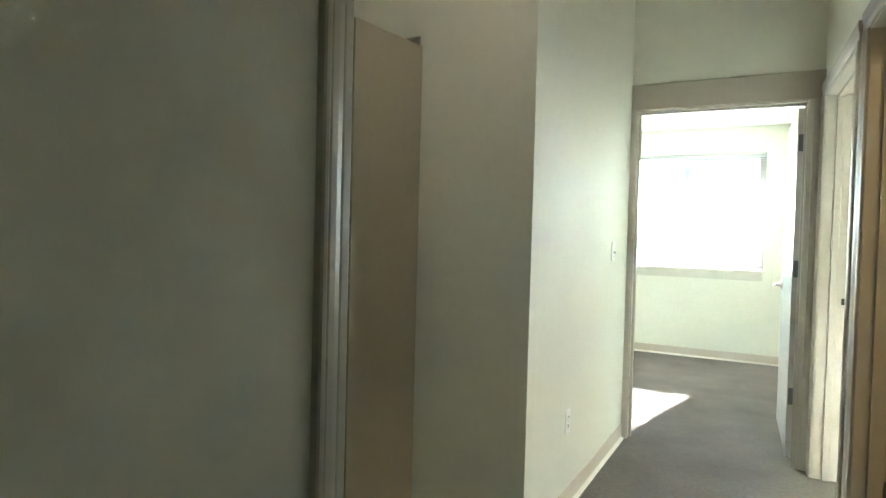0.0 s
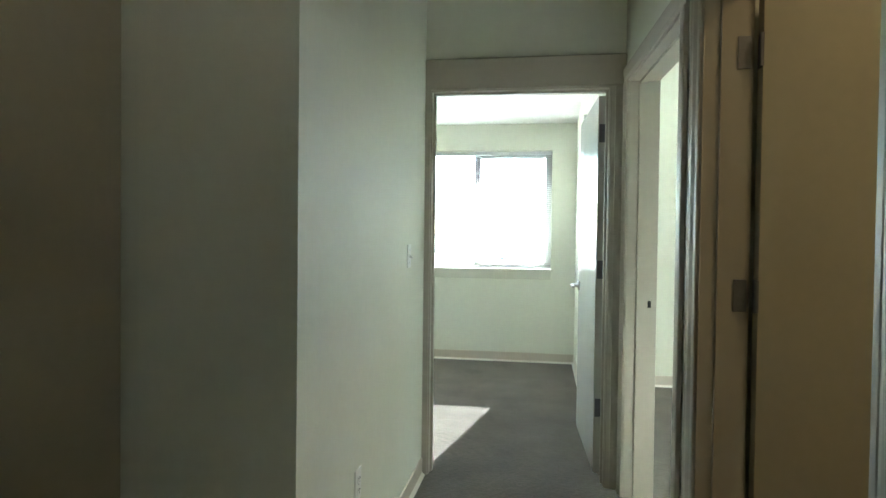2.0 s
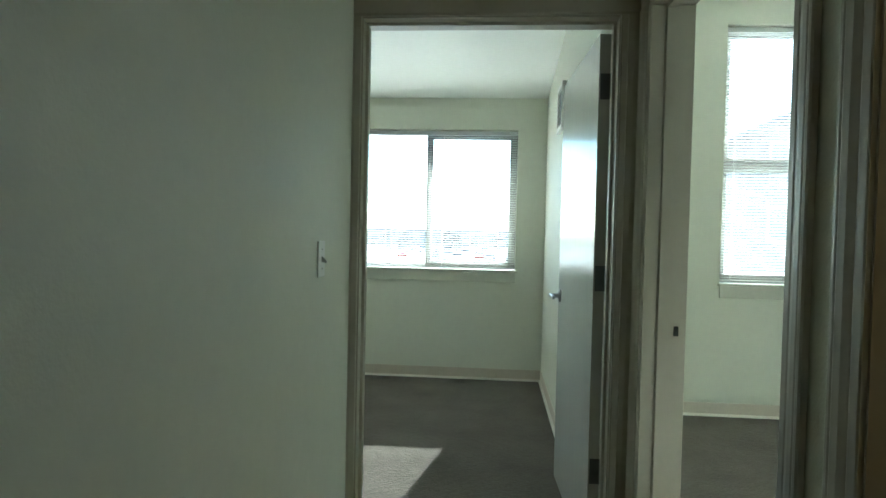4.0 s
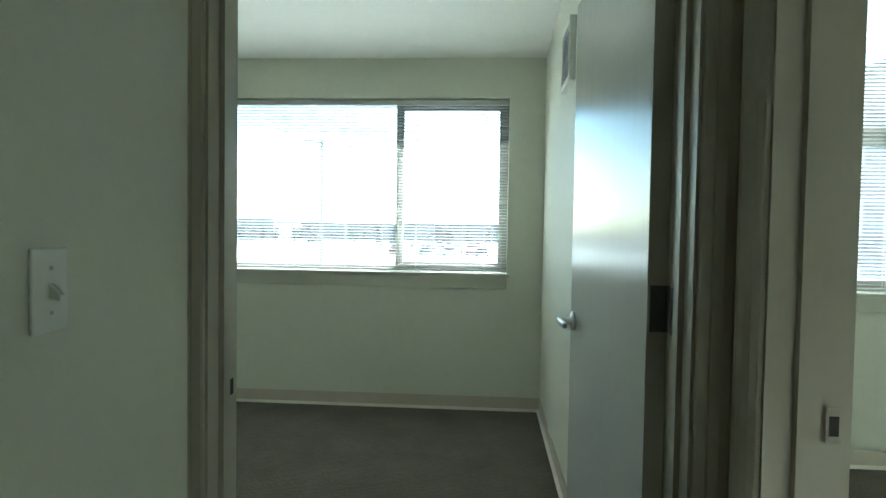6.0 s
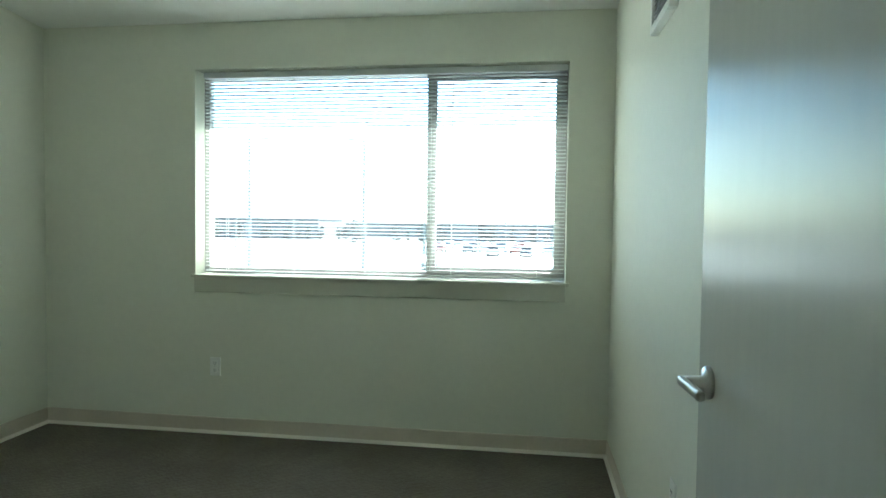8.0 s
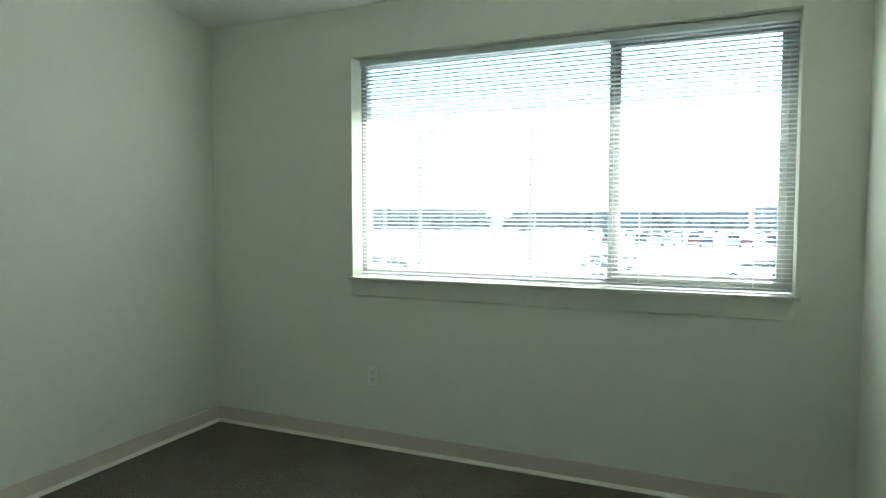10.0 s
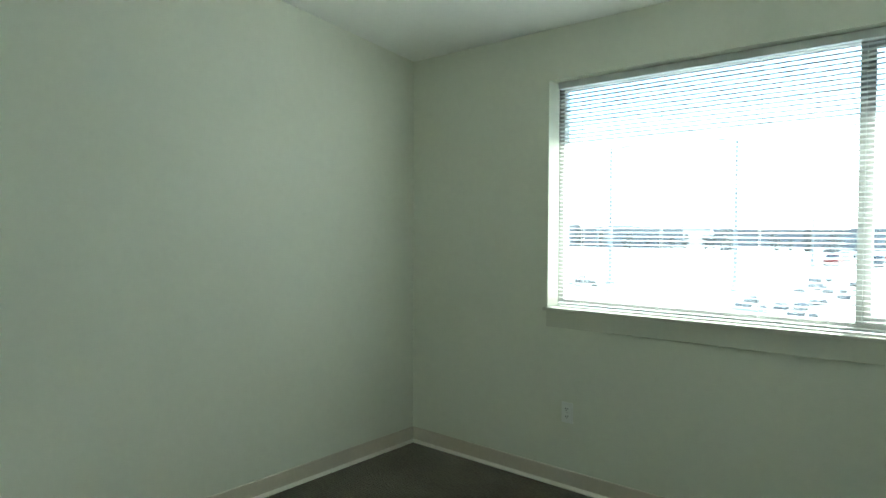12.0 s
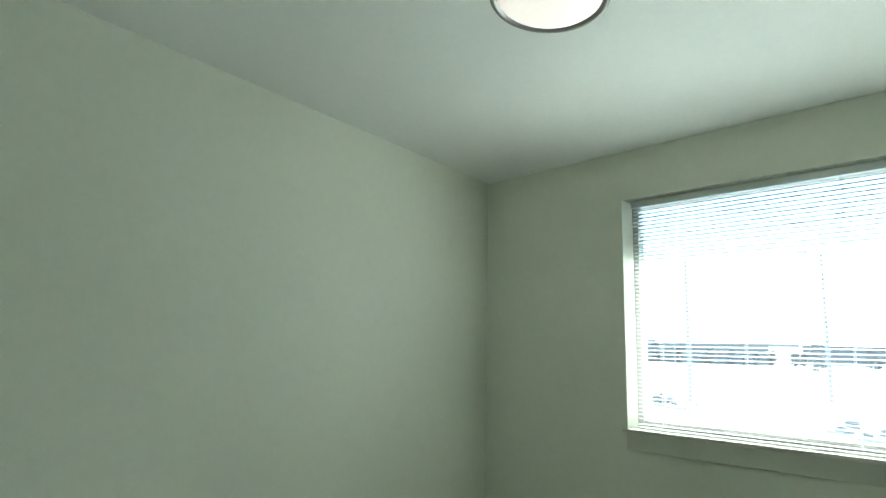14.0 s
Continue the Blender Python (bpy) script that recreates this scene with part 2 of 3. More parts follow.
# bedroom walls
structure("wall_bedroom_left", boxed(BED_L - 0.15, END_B, 0, BED_L, OUT, HALL_C), WALL, "plain off-white bedroom wall", "wall")
structure("wall_bedroom_right", boxed(BED_R, END_B, 0, R, OUT, HALL_C), WALL, "plain off-white wall behind the open bedroom door", "wall")
bm = bmesh.new()
box(bm, BED_L, BED_N, 0, WIN_X0, OUT, BED_C)
box(bm, WIN_X1, BED_N, 0, BED_R, OUT, BED_C)
box(bm, WIN_X0, BED_N, 0, WIN_X1, OUT, WIN_Z0)
box(bm, WIN_X0, BED_N, WIN_Z1, WIN_X1, OUT, BED_C)
structure("wall_bedroom_window", bm, WALL, "off-white bedroom wall with a wide recessed window", "wall")
TOP = BED_C + RISE * (BED_N - END_B)
structure("ceiling_bedroom", prism(bmesh.new(), [(OUT, BED_C), (BED_N, BED_C), (END_B, TOP), (END_B, TOP + 0.15), (BED_N, BED_C + 0.15), (OUT, BED_C + 0.15)], (BED_L, 0, 0), (BED_R, 0, 0), (0, 1, 0), (0, 0, 1)), CEIL, "white painted bedroom ceiling sloping up from the window", "ceiling")
# eaves outside, which keep the sun off the top of the blind
structure("eaves", boxed(-6.0, OUT, 2.52, 0.40, 11.30, 2.72), SILLP, "boxed roof overhang above the window", "eaves")
# hall ceiling
structure("ceiling_hall", boxed(-3.6, BACK_Y - 0.2, HALL_C, 5.4, END_B, HALL_C + 0.15), CEIL, "white painted hall ceiling", "ceiling")
structure("ceiling_second_room", boxed(R, END_B, HALL_C, 5.4, R2_N + 0.2, HALL_C + 0.15), CEIL, "white painted ceiling of the second room", "ceiling")
# second room
bm = bmesh.new()
box(bm, R, R2_N, 0, R2W_X0, R2_N + 0.2, HALL_C)
box(bm, R2W_X1, R2_N, 0, R2W_X1 + 0.2, R2_N + 0.2, HALL_C)
box(bm, R2W_X1 + 1.73, R2_N, 0, R2_R, R2_N + 0.2, HALL_C)
# the opening shifted by 1.73 is for the added, unseen window
for x in (0, 1.73):
    box(bm, max(R2W_X0 + x, R2W_X1 + 0.2 if x else 0), R2_N, 0, R2W_X1 + x, R2_N + 0.2, R2W_Z0)
    box(bm, max(R2W_X0 + x, R2W_X1 + 0.2 if x else 0), R2_N, R2W_Z1, R2W_X1 + x, R2_N + 0.2, HALL_C)
structure("wall_second_room_window", bm, WALL, "off-white wall with a tall window in the second room", "wall")
structure("wall_second_room_right", boxed(R2_R, 3.4, 0, R2_R + 0.15, R2_N + 0.2, HALL_C), WALL, "off-white side wall of the second room", "wall")
structure("wall_bath_second_room", boxed(0.38, 5.53, 0, R2_R, 5.63, HALL_C), WALL, "off-white wall between bathroom and second room", "wall")
structure("wall_bath_near", boxed(R, 3.4, 0, R2_R, 3.52, HALL_C), WALL, "off-white bathroom wall", "wall")
# entry side and laundry
structure("wall_entry_left", boxed(NEAR_L - 0.6, BACK_Y, 0, NEAR_L, NEAR_Y, HALL_C), WALL, "off-white painted entry wall", "wall")
structure("wall_entry_back", boxed(-3.6, BACK_Y - 0.2, 0, 5.4, BACK_Y, HALL_C), WALL, "off-white wall at the entry", "wall")
bm = bmesh.new()
box(bm, CL_X1, CORNER_Y, 0, HALL_L - 0.12, CORNER_Y + 0.1, HALL_C)
box(bm, CL_X0, CORNER_Y, CL_H, CL_X1, CORNER_Y + 0.1, HALL_C)
box(bm, -3.45, CORNER_Y, 0, CL_X0, CORNER_Y + 0.1, HALL_C)
structure("wall_laundry_front", bm, WALL, "off-white wall round the laundry closet opening", "wall")
structure("wall_side_passage", boxed(-3.6, BACK_Y, 0, -3.45, 6.0, HALL_C), WALL, "off-white wall ending the side passage", "wall")
structure("wall_side_passage_near", boxed(-3.45, NEAR_Y - 0.12, 0, NEAR_L - 0.6, NEAR_Y, HALL_C), WALL, "off-white wall of the side passage", "wall")
bm = bmesh.new()
box(bm, -3.45, 5.90, 0, HALL_L - 0.12, 6.0, HALL_C)
box(bm, -1.42, CORNER_Y + 0.1, 0, -1.36, 5.90, HALL_C)
structure("wall_laundry_back", bm, WALL, "off-white walls inside the laundry closet", "wall")


# cove base along the walls
def base(name, a, b, out):
    a, b, out = Vector((*a, 0)), Vector((*b, 0)), Vector((*out, 0))
    ob = structure(name, prism(bmesh.new(), [(0, 0), (0.006, 0), (0.006, 0.094), (0.004, 0.098), (0, 0.098)], a, b, out, (0, 0, 1)), VINYLB, "tan vinyl cove base", "baseboard")
    part("base_toe", prism(bmesh.new(), [(0.006, 0), (0.022, 0), (0.020, 0.006), (0.011, 0.012), (0.006, 0.018)], a, b, out, (0, 0, 1)), TOE, ob, "pale toe of the cove base")
    return ob


base("baseboard_hall_left", (HALL_L, CORNER_Y), (HALL_L, END - 0.02), (1, 0))
base("baseboard_bedroom_window", (BED_L, BED_N), (BED_R, BED_N), (0, -1))
base("baseboard_bedroom_left", (BED_L, END_B), (BED_L, BED_N), (1, 0))
base("baseboard_bedroom_right", (BED_R, END_B + 0.05), (BED_R, BED_N), (-1, 0))
base("baseboard_bedroom_door_wall", (BED_L, END_B), (DOOR_X0 - 0.09, END_B), (0, 1))
base("baseboard_second_room", (R, R2_N), (R2_R, R2_N), (0, -1))
base("baseboard_second_room_left", (R, END_B), (R, R2_N), (1, 0))
base("baseboard_hall_right_entry", (HALL_R, BACK_Y), (HALL_R, BA_Y0 - 0.09), (-1, 0)).matrix_world = SKEW
base("baseboard_entry_left", (NEAR_L, BACK_Y), (NEAR_L, NEAR_Y - 0.08), (1, 0))
base("baseboard_laundry_front", (HALL_L - 0.005, CORNER_Y), (CL_X1, CORNER_Y), (0, -1))

# casing profile: width across, depth out of the wall
CASING = [(0, 0), (0, 0.009), (0.004, 0.011), (0.022, 0.012), (0.026, 0.0105), (0.030, 0.012), (0.044, 0.016), (0.060, 0.0175), (0.064, 0.016), (0.068, 0.0175), (0.075, 0.017), (0.078, 0.013), (0.078, 0)]


def door_frame(name, a, b, out, thick, head=0.078, stop=0.045):
    """Jambs, stops and casing of a doorway between floor points a and b, in a wall whose face looks along out."""
    a, b, out = Vector((*a, 0)), Vector((*b, 0)), Vector((*out, 0))
    along = (b - a).normalized()
    up = Vector((0, 0, 1))
    root = tagged(new(name), "taupe painted door frame with moulded casing", "door frame", kind="structure")
    h = DOOR_H
    for p, s in ((a, along), (b, -along)):
        part("jamb", prism(bmesh.new(), [(-0.02, 0.004), (0, 0.004), (0, -thick - 0.004), (-0.02, -thick - 0.004)], p, p + up * (h + 0.02), s, out), TRIM, root)
        part("door_stop", prism(bmesh.new(), [(0, -stop), (0.011, -stop - 0.002), (0.011, -stop - 0.034), (0, -stop - 0.036)], p, p + up * h, s, out), TRIM, root)
        for face, o in ((0.004, out), (thick + 0.004, -out)):
            q = p + out * (face if o == out else -face)
            part("casing", prism(bmesh.new(), [(-0.006 - u, v) for u, v in CASING], q, q + up * (h + 0.006), s, o), TRIM, root)
    part("head_jamb", prism(bmesh.new(), [(0, 0.004), (0.02, 0.004), (0.02, -thick - 0.004), (0, -thick - 0.004)], a + up * h, b + up * h, up, out), TRIM, root)
    part("head_stop", prism(bmesh.new(), [(0, -stop), (-0.011, -stop - 0.002), (-0.011, -stop - 0.034), (0, -stop - 0.036)], a + up * h, b + up * h, up, out), TRIM, root)
    for face, o in ((0.004, out), (-thick - 0.004, -out)):
        q = out * face + up * (h + 0.006)
        k = head / 0.078
        part("head_casing", prism(bmesh.new(), [(u * k, v) for u, v in CASING] if head < 0.1 else [(0, 0), (0, 0.010), (0.008, 0.014), (head - 0.006, 0.014), (head, 0.010), (head, 0)], a - along * 0.084 + q, b + along * 0.084 + q, up, o), TRIM, root)
    return root


door_frame("door_frame_bedroom", (DOOR_X0, END), (DOOR_X1, END), (0, -1), END_B - END, head=0.165)
door_frame("door_frame_second_room", (HALL_R, R2_Y0), (HALL_R, R2_Y1), (-1, 0), WALL_T).matrix_world = SKEW
door_frame("door_frame_bathroom", (HALL_R, BA_Y0), (HALL_R, BA_Y1), (-1, 0), WALL_T).matrix_world = SKEW


def slab_door(name, at, turn, width, paint, label, jamb, handle_z=0.99, flip=1):
    """A flush door: hinged at its origin, the leaf along +y, its face to -x; flip mirrors the thickness."""
    d = thing(name, (*at, 0), label, "door")
    d.rotation_euler.z = radians(turn)
    x0, x1 = (0.0, 0.044) if flip > 0 else (-0.044, 0.0)
    part("door_leaf", boxed(x0, 0.003, 0.012, x1, width, DOOR_H - 0.006, bevel=0.0015), paint, d)
    for z in (0.375, 1.14, 1.89):
        hg = part("hinge", tube(bmesh.new(), (x0 - 0.004 if flip < 0 else x1 + 0.004, -0.004, z - 0.05), (x0 - 0.004 if flip < 0 else x1 + 0.004, -0.004, z + 0.05), 0.007, 14), DARKSTEEL, d, "dark steel butt hinge")
        part("hinge_leaf", boxed(x0 + 0.006, 0.0006, z - 0.05, x1 + 0.002, 0.0029, z + 0.05), DARKSTEEL, hg)
        part("hinge_leaf", boxed(jamb[0], jamb[1], z - 0.05, jamb[0] + 0.0025, jamb[2], z + 0.05, bevel=0.0008), DARKSTEEL, hg)
        for k in (-0.035, 0.0, 0.035):
            part("hinge_screw", tube(bmesh.new(), (x0 + 0.022 + 0.006 * (k == 0), 0.001, z + k), (x0 + 0.022 + 0.006 * (k == 0), -0.001, z + k), 0.004, 10), DARKSTEEL, hg)
    yh = width - 0.065
    for s, xf in ((-1, x0), (1, x1)):
        lv = part("lever_handle", lathe(bmesh.new(), [(0.033, 0), (0.033, 0.006), (0.029, 0.011), (0.013, 0.013), (0.012, 0.05)], (xf, yh, handle_z), (s, 0, 0), 32), STEEL, d, "brushed steel lever handle")
        part("lever", boxed(min(xf + s * 0.043, xf + s * 0.060), yh - 0.115, handle_z - 0.010, max(xf + s * 0.043, xf + s * 0.060), yh + 0.016, handle_z + 0.010, bevel=0.006, seg=3), STEEL, lv)
    part("latch_plate", boxed(x0 + 0.01, width - 0.001, handle_z - 0.028, x1 - 0.01, width + 0.0015, handle_z + 0.028), STEEL, d)
    return d


slab_door("bedroom_door", (0.086, 6.915), 2.8, 0.882, DOORP, "white semi-gloss flush bedroom door standing open", (0.0370, -0.078, -0.036))
slab_door("bathroom_door", (0.440, BA_Y1 + 0.026), -87.0, 0.86, DOORB, "tan painted flush bathroom door standing open", (0.0178, -0.062, -0.022))


def strike(at, out, along):
    at, out, along = Vector(at), Vector(out), Vector(along)
    s = thing("strike_plate", at, "small steel strike plate with a dark hole on the door jamb", "strike plate")
    part("plate", prism(bmesh.new(), [(-0.013, 0), (0.013, 0), (0.013, 0.0008), (-0.013, 0.0008)], (0, 0, -0.03), (0, 0, 0.03), along, out), TRIM, s)
    part("latch_hole", prism(bmesh.new(), [(-0.008, 0.0008), (0.008, 0.0008), (0.008, 0.002), (-0.008, 0.002)], (0, 0, -0.017), (0, 0, 0.017), along, out), DARK, s)
    return s


strike((0.325, R2_Y1 - 0.0005, 0.985), (0, -1, 0), (1, 0, 0))
strike((DOOR_X0 + 0.0005, END + 0.108, 0.955), (1, 0, 0), (0, 1, 0))


# ---------------------------------------------------------------- windows and blinds
def window(name, x0, x1, z0, z1, y, mull, rail, label, m=0.03):
    """A vinyl window in an opening: outer frame, mullion at x = mull, rails at z = rail."""
    w = tagged(new(name), label, "window", kind="structure")
    f, d = 0.036, 0.06
    for a in ((x0, y, z0, x0 + f, y + d, z1), (x1 - f, y, z0, x1, y + d, z1), (x0 + f, y, z0, x1 - f, y + d, z0 + f), (x0 + f, y, z1 - f, x1 - f, y + d, z1)):
        part("window_frame", boxed(*a, bevel=0.003), VINYL, w)
    part("mullion", boxed(mull - m, y - 0.004, z0 + f, mull + m, y + d, z1 - f, bevel=0.003), VINYL, w)
    spans = [(x0 + f, mull - m), (mull + m, x1 - f)]
    for i, (a, b) in enumerate(spans):
        s = 0.03
        if rail:
            part("meeting_rail", boxed(a, y + 0.005, rail - 0.025, b, y + d - 0.005, rail + 0.025, bevel=0.003), VINYL, w)
            zs = [(z0 + f, rail - 0.025), (rail + 0.025, z1 - f)]
        else:
            zs = [(z0 + f, z1 - f)]
        for za, zb in zs:
            if i == 1 or rail:
                for q in ((a, y + 0.01, za, a + s, y + 0.045, zb), (b - s, y + 0.01, za, b, y + 0.045, zb), (a + s, y + 0.01, za, b - s, y + 0.045, za + s), (a + s, y + 0.01, zb - s, b - s, y + 0.045, zb)):
                    part("sash", boxed(*q, bevel=0.002), VINYL, w)
            g = part("pane", boxed(a + 0.005, y + 0.025, za + 0.005, b - 0.005, y + 0.029, zb - 0.005), GLASS, w, "clear window pane")
            g.visible_shadow = False
    return w


def blind(name, x0, x1, z0, z1, y, label, pitch=0.0214, cords=(), tilt=-8.5):
    b = thing(name, ((x0 + x1) / 2, y, z1), label, "blind")
    hw = (x1 - x0) / 2
    part("headrail", boxed(-hw, -0.019, -0.038, hw, 0.019, -0.002, bevel=0.002), SLAT, b, "white steel headrail")
    part("bottom_rail", boxed(-hw, -0.012, z0 - z1 + 0.003, hw, 0.012, z0 - z1 + 0.015, bevel=0.003), SLAT, b)
    bm = bmesh.new()
    prof = [(-0.0125, -0.0012), (-0.006, 0.0006), (0, 0.0012), (0.006, 0.0006), (0.0125, -0.0012)]
    prism(bm, prof + [(p, q - 0.0006) for p, q in prof[::-1]], (-hw + 0.002, 0, 0), (hw - 0.002, 0, 0), (0, 1, 0), (0, 0, 1))
    me = mesh_of("slat", bm, SLAT)
    n = int((z1 - z0 - 0.075) / pitch)
    for i in range(n):
        s = new("slat", me)
        s.parent = b
        s.location = (random.uniform(-0.001, 0.001), 0, -0.055 - i * pitch)
        s.rotation_euler = (radians(random.uniform(-1.5, 1.5) + tilt), radians(random.uniform(-0.04, 0.04)), 0)
    for c in cords:
        for o in (-0.0135, 0.0135):
            part("ladder_cord", tube(bmesh.new(), (c - b.location.x, o, -0.04), (c - b.location.x, o, z0 - z1 + 0.01), 0.0011, 6), CORD, b)
    return b


window("window_1", WIN_X0, WIN_X1, WIN_Z0 + 0.02, WIN_Z1, 10.10, -0.925, 0, "wide sliding vinyl window of the bedroom", m=0.012)
blind("venetian_blind", WIN_X0 + 0.03, WIN_X1 - 0.006, WIN_Z0 + 0.026, WIN_Z1 - 0.004, 10.055, "white horizontal slat blind lowered over the bedroom window", cords=(-2.18, -1.75, -1.30, -0.78, -0.28))
window("window_2", R2W_X0, R2W_X1, R2W_Z0 + 0.02, R2W_Z1, R2_N + 0.10, 2.11, 1.855, "tall double window of the second room, the further one added unseen for light")
blind("venetian_blind", R2W_X0 + 0.01, R2W_X1 - 0.01, R2W_Z0 + 0.026, R2W_Z1 - 0.004, R2_N + 0.055, "white horizontal slat blind lowered over the tall window", cords=(1.44, 1.96, 2.25, 2.85))


def sill(name, x0, x1, y, z, bottom):
    s = tagged(new(name), "painted window stool with a flat apron below", "window sill", kind="structure")
    part("stool", boxed(x0 + 0.001, y - 0.024, z, x1 - 0.001, y + 0.11, z + 0.018, bevel=0.003), SILLP, s)
    for a, b in ((x0 - 0.02, x0 + 0.001), (x1 - 0.001, x1 + 0.02)):
        part("stool_horn", boxed(a, y - 0.024, z, b, y - 0.0005, z + 0.018, bevel=0.003), SILLP, s)
    part("apron", boxed(x0, y - 0.014, bottom, x1, y - 0.0005, z - 0.0005, bevel=0.002), SILLP, s)


sill("window_sill_1", WIN_X0, WIN_X1, BED_N, WIN_Z0, 0.874)
# unseen extra window, added to send more daylight into the hall
window("window_3_added", R2W_X0 + 1.73, R2W_X1 + 1.73, R2W_Z0 + 0.02, R2W_Z1, R2_N + 0.10, 3.84, 1.855, "tall double window of the second room, the further one added unseen for light")
blind("venetian_blind", R2W_X0 + 1.74, R2W_X1 + 1.72, R2W_Z0 + 0.026, R2W_Z1 - 0.004, R2_N + 0.055, "white horizontal slat blind lowered over the added further window", cords=(3.17, 3.69, 3.98, 4.5))
sill("window_sill_3_added", R2W_X0 + 1.73, R2W_X1 + 1.73, R2_N, WIN_Z0, 0.874)
sill("window_sill_2", R2W_X0, R2W_X1, R2_N, WIN_Z0, 0.874)


# ---------------------------------------------------------------- plates, vent, lamps
def outlet(at, turn, label):
    o = thing("outlet", at, label, "outlet")
    o.rotation_euler.z = radians(turn)          # faces -y at 0
    part("cover_plate", boxed(-0.035, -0.006, -0.057, 0.035, 0, 0.057, bevel=0.003), PLASTIC, o)
    for z in (-0.021, 0.021):
        s = part("socket", boxed(-0.017, -0.0085, z - 0.014, 0.017, -0.006, z + 0.014, bevel=0.002), PLASTIC, o)
        for x in (-0.0065, 0.0065):
            part("slot", boxed(x - 0.0012, -0.0092, z - 0.002, x + 0.0012, -0.0084, z + 0.007), DARK, s)
        part("ground_hole", tube(bmesh.new(), (0, -0.0092, z - 0.008), (0, -0.0084, z - 0.008), 0.0025, 8), DARK, s)
    part("screw", tube(bmesh.new(), (0, -0.0075, 0), (0, -0.006, 0), 0.003, 10), STEEL, o)
    return o


outlet((-2.226, BED_N, 0.414), 0, "white duplex wall outlet under the bedroom window")
outlet((HALL_L, 5.525, 0.425), 90, "white duplex wall outlet low on the hall wall")
outlet((BED_L, 7.575, 0.46), 90, "white duplex wall outlet on the bare side wall")
outlet((BED_R, 8.38, 0.47), -90, "white duplex wall outlet beside the open door")

sw = thing("light_switch", (HALL_L, 6.343, 1.216), "white toggle light switch beside the bedroom door", "light switch")
sw.rotation_euler.z = radians(90)
part("cover_plate", boxed(-0.035, -0.006, -0.057, 0.035, 0, 0.057, bevel=0.003), PLASTIC, sw)
part("toggle", prism(bmesh.new(), [(0, -0.011), (0.004, -0.010), (0.016, -0.013), (0.016, -0.006), (0.004, 0.006), (0, 0.009)], (-0.005, -0.006, 0), (0.005, -0.006, 0), (0, -1, 0), (0, 0, 1)), PLASTIC, sw)
for z in (-0.03, 0.03):
    part("screw", tube(bmesh.new(), (0, -0.0075, z), (0, -0.006, z), 0.003, 10), STEEL, sw)

vent = thing("wall_vent", (BED_R, 8.65, 2.15), "white framed wall grille with grey slats", "vent")
vent.rotation_euler.z = radians(-90)
VW, VH = 0.16, 0.15
part("grille_backing", boxed(-VW + 0.02, -0.004, -VH + 0.02, VW - 0.02, 0, VH - 0.02), DARK, vent)
for a in ((-VW, -0.03, -VH, -VW + 0.03, 0, VH), (VW - 0.03, -0.03, -VH, VW, 0, VH), (-VW + 0.03, -0.03, -VH, VW - 0.03, 0, -VH + 0.03), (-VW + 0.03, -0.03, VH - 0.03, VW - 0.03, 0, VH)):
    part("grille_frame", boxed(*a, bevel=0.004), PLASTIC, vent)
for i in range(15):
    z = -VH + 0.04 + i * 0.0158
    part("grille_slat", prism(bmesh.new(), [(-0.022, -0.006), (-0.020, -0.008), (-0.005, 0.005), (-0.007, 0.007)], (-VW + 0.03, 0, z), (VW - 0.03, 0, z), (0, 1, 0), (0, 0, 1)), GREY, vent)

LAMP_Y = 8.555
lamp = thing("ceiling_lamp", (-1.765, LAMP_Y, BED_C + RISE * (BED_N - LAMP_Y)), "lit flush ceiling lamp with a metal rim and frosted dome", "ceiling lamp")
lamp.rotation_euler.x = -math.atan(RISE)
lamp.scale = (1.05, 1.05, 1.05)
part("rim", lathe(bmesh.new(), [(0.165, 0.0), (0.196, -0.003), (0.198, -0.050), (0.193, -0.056), (0.180, -0.056), (0.176, -0.046)], (0, 0, 0), n=64), RIM, lamp, "dull nickel rim")
part("glass_dome", lathe(bmesh.new(), [(0.1755, -0.046), (0.165, -0.056), (0.14, -0.066), (0.10, -0.074), (0.05, -0.079), (0.01, -0.080)], (0, 0, 0), n=64), LAMPG, lamp, "glowing frosted glass dome")


def ceiling_light(at, r, glow, label):
    c = thing("ceiling_lamp", at, label, "ceiling lamp")
    part("rim", lathe(bmesh.new(), [(r * 0.8, 0), (r, -0.003), (r, -0.03), (r * 0.92, -0.036)], (0, 0, 0), n=40), STEEL, c)
    part("glass_dome", lathe(bmesh.new(), [(r * 0.92, -0.034), (r * 0.8, -0.06), (r * 0.4, -0.085), (0.01, -0.09)], (0, 0, 0), n=40), glow, c)
    return c


ceiling_light((1.5, 4.5, HALL_C), 0.2, BATHGLOW, "warm lit ceiling lamp in the bathroom")
# added fill light, placed out of view to warm and brighten the hall
ceiling_light((-0.82, 4.40, HALL_C), 0.18, HALLFILL, "unseen dim warm lamp added to fill the hall with light")

# ---------------------------------------------------------------- entry corner and laundry
part_root = tagged(new("trim_entry_corner"), "taupe moulded casing on the end of the entry wall", "trim", kind="structure")
part("casing", prism(bmesh.new(), CASING, (NEAR_L, NEAR_Y, 0), (NEAR_L, NEAR_Y, HALL_C), (0, -1, 0), (1, 0, 0)), TRIM, part_root)

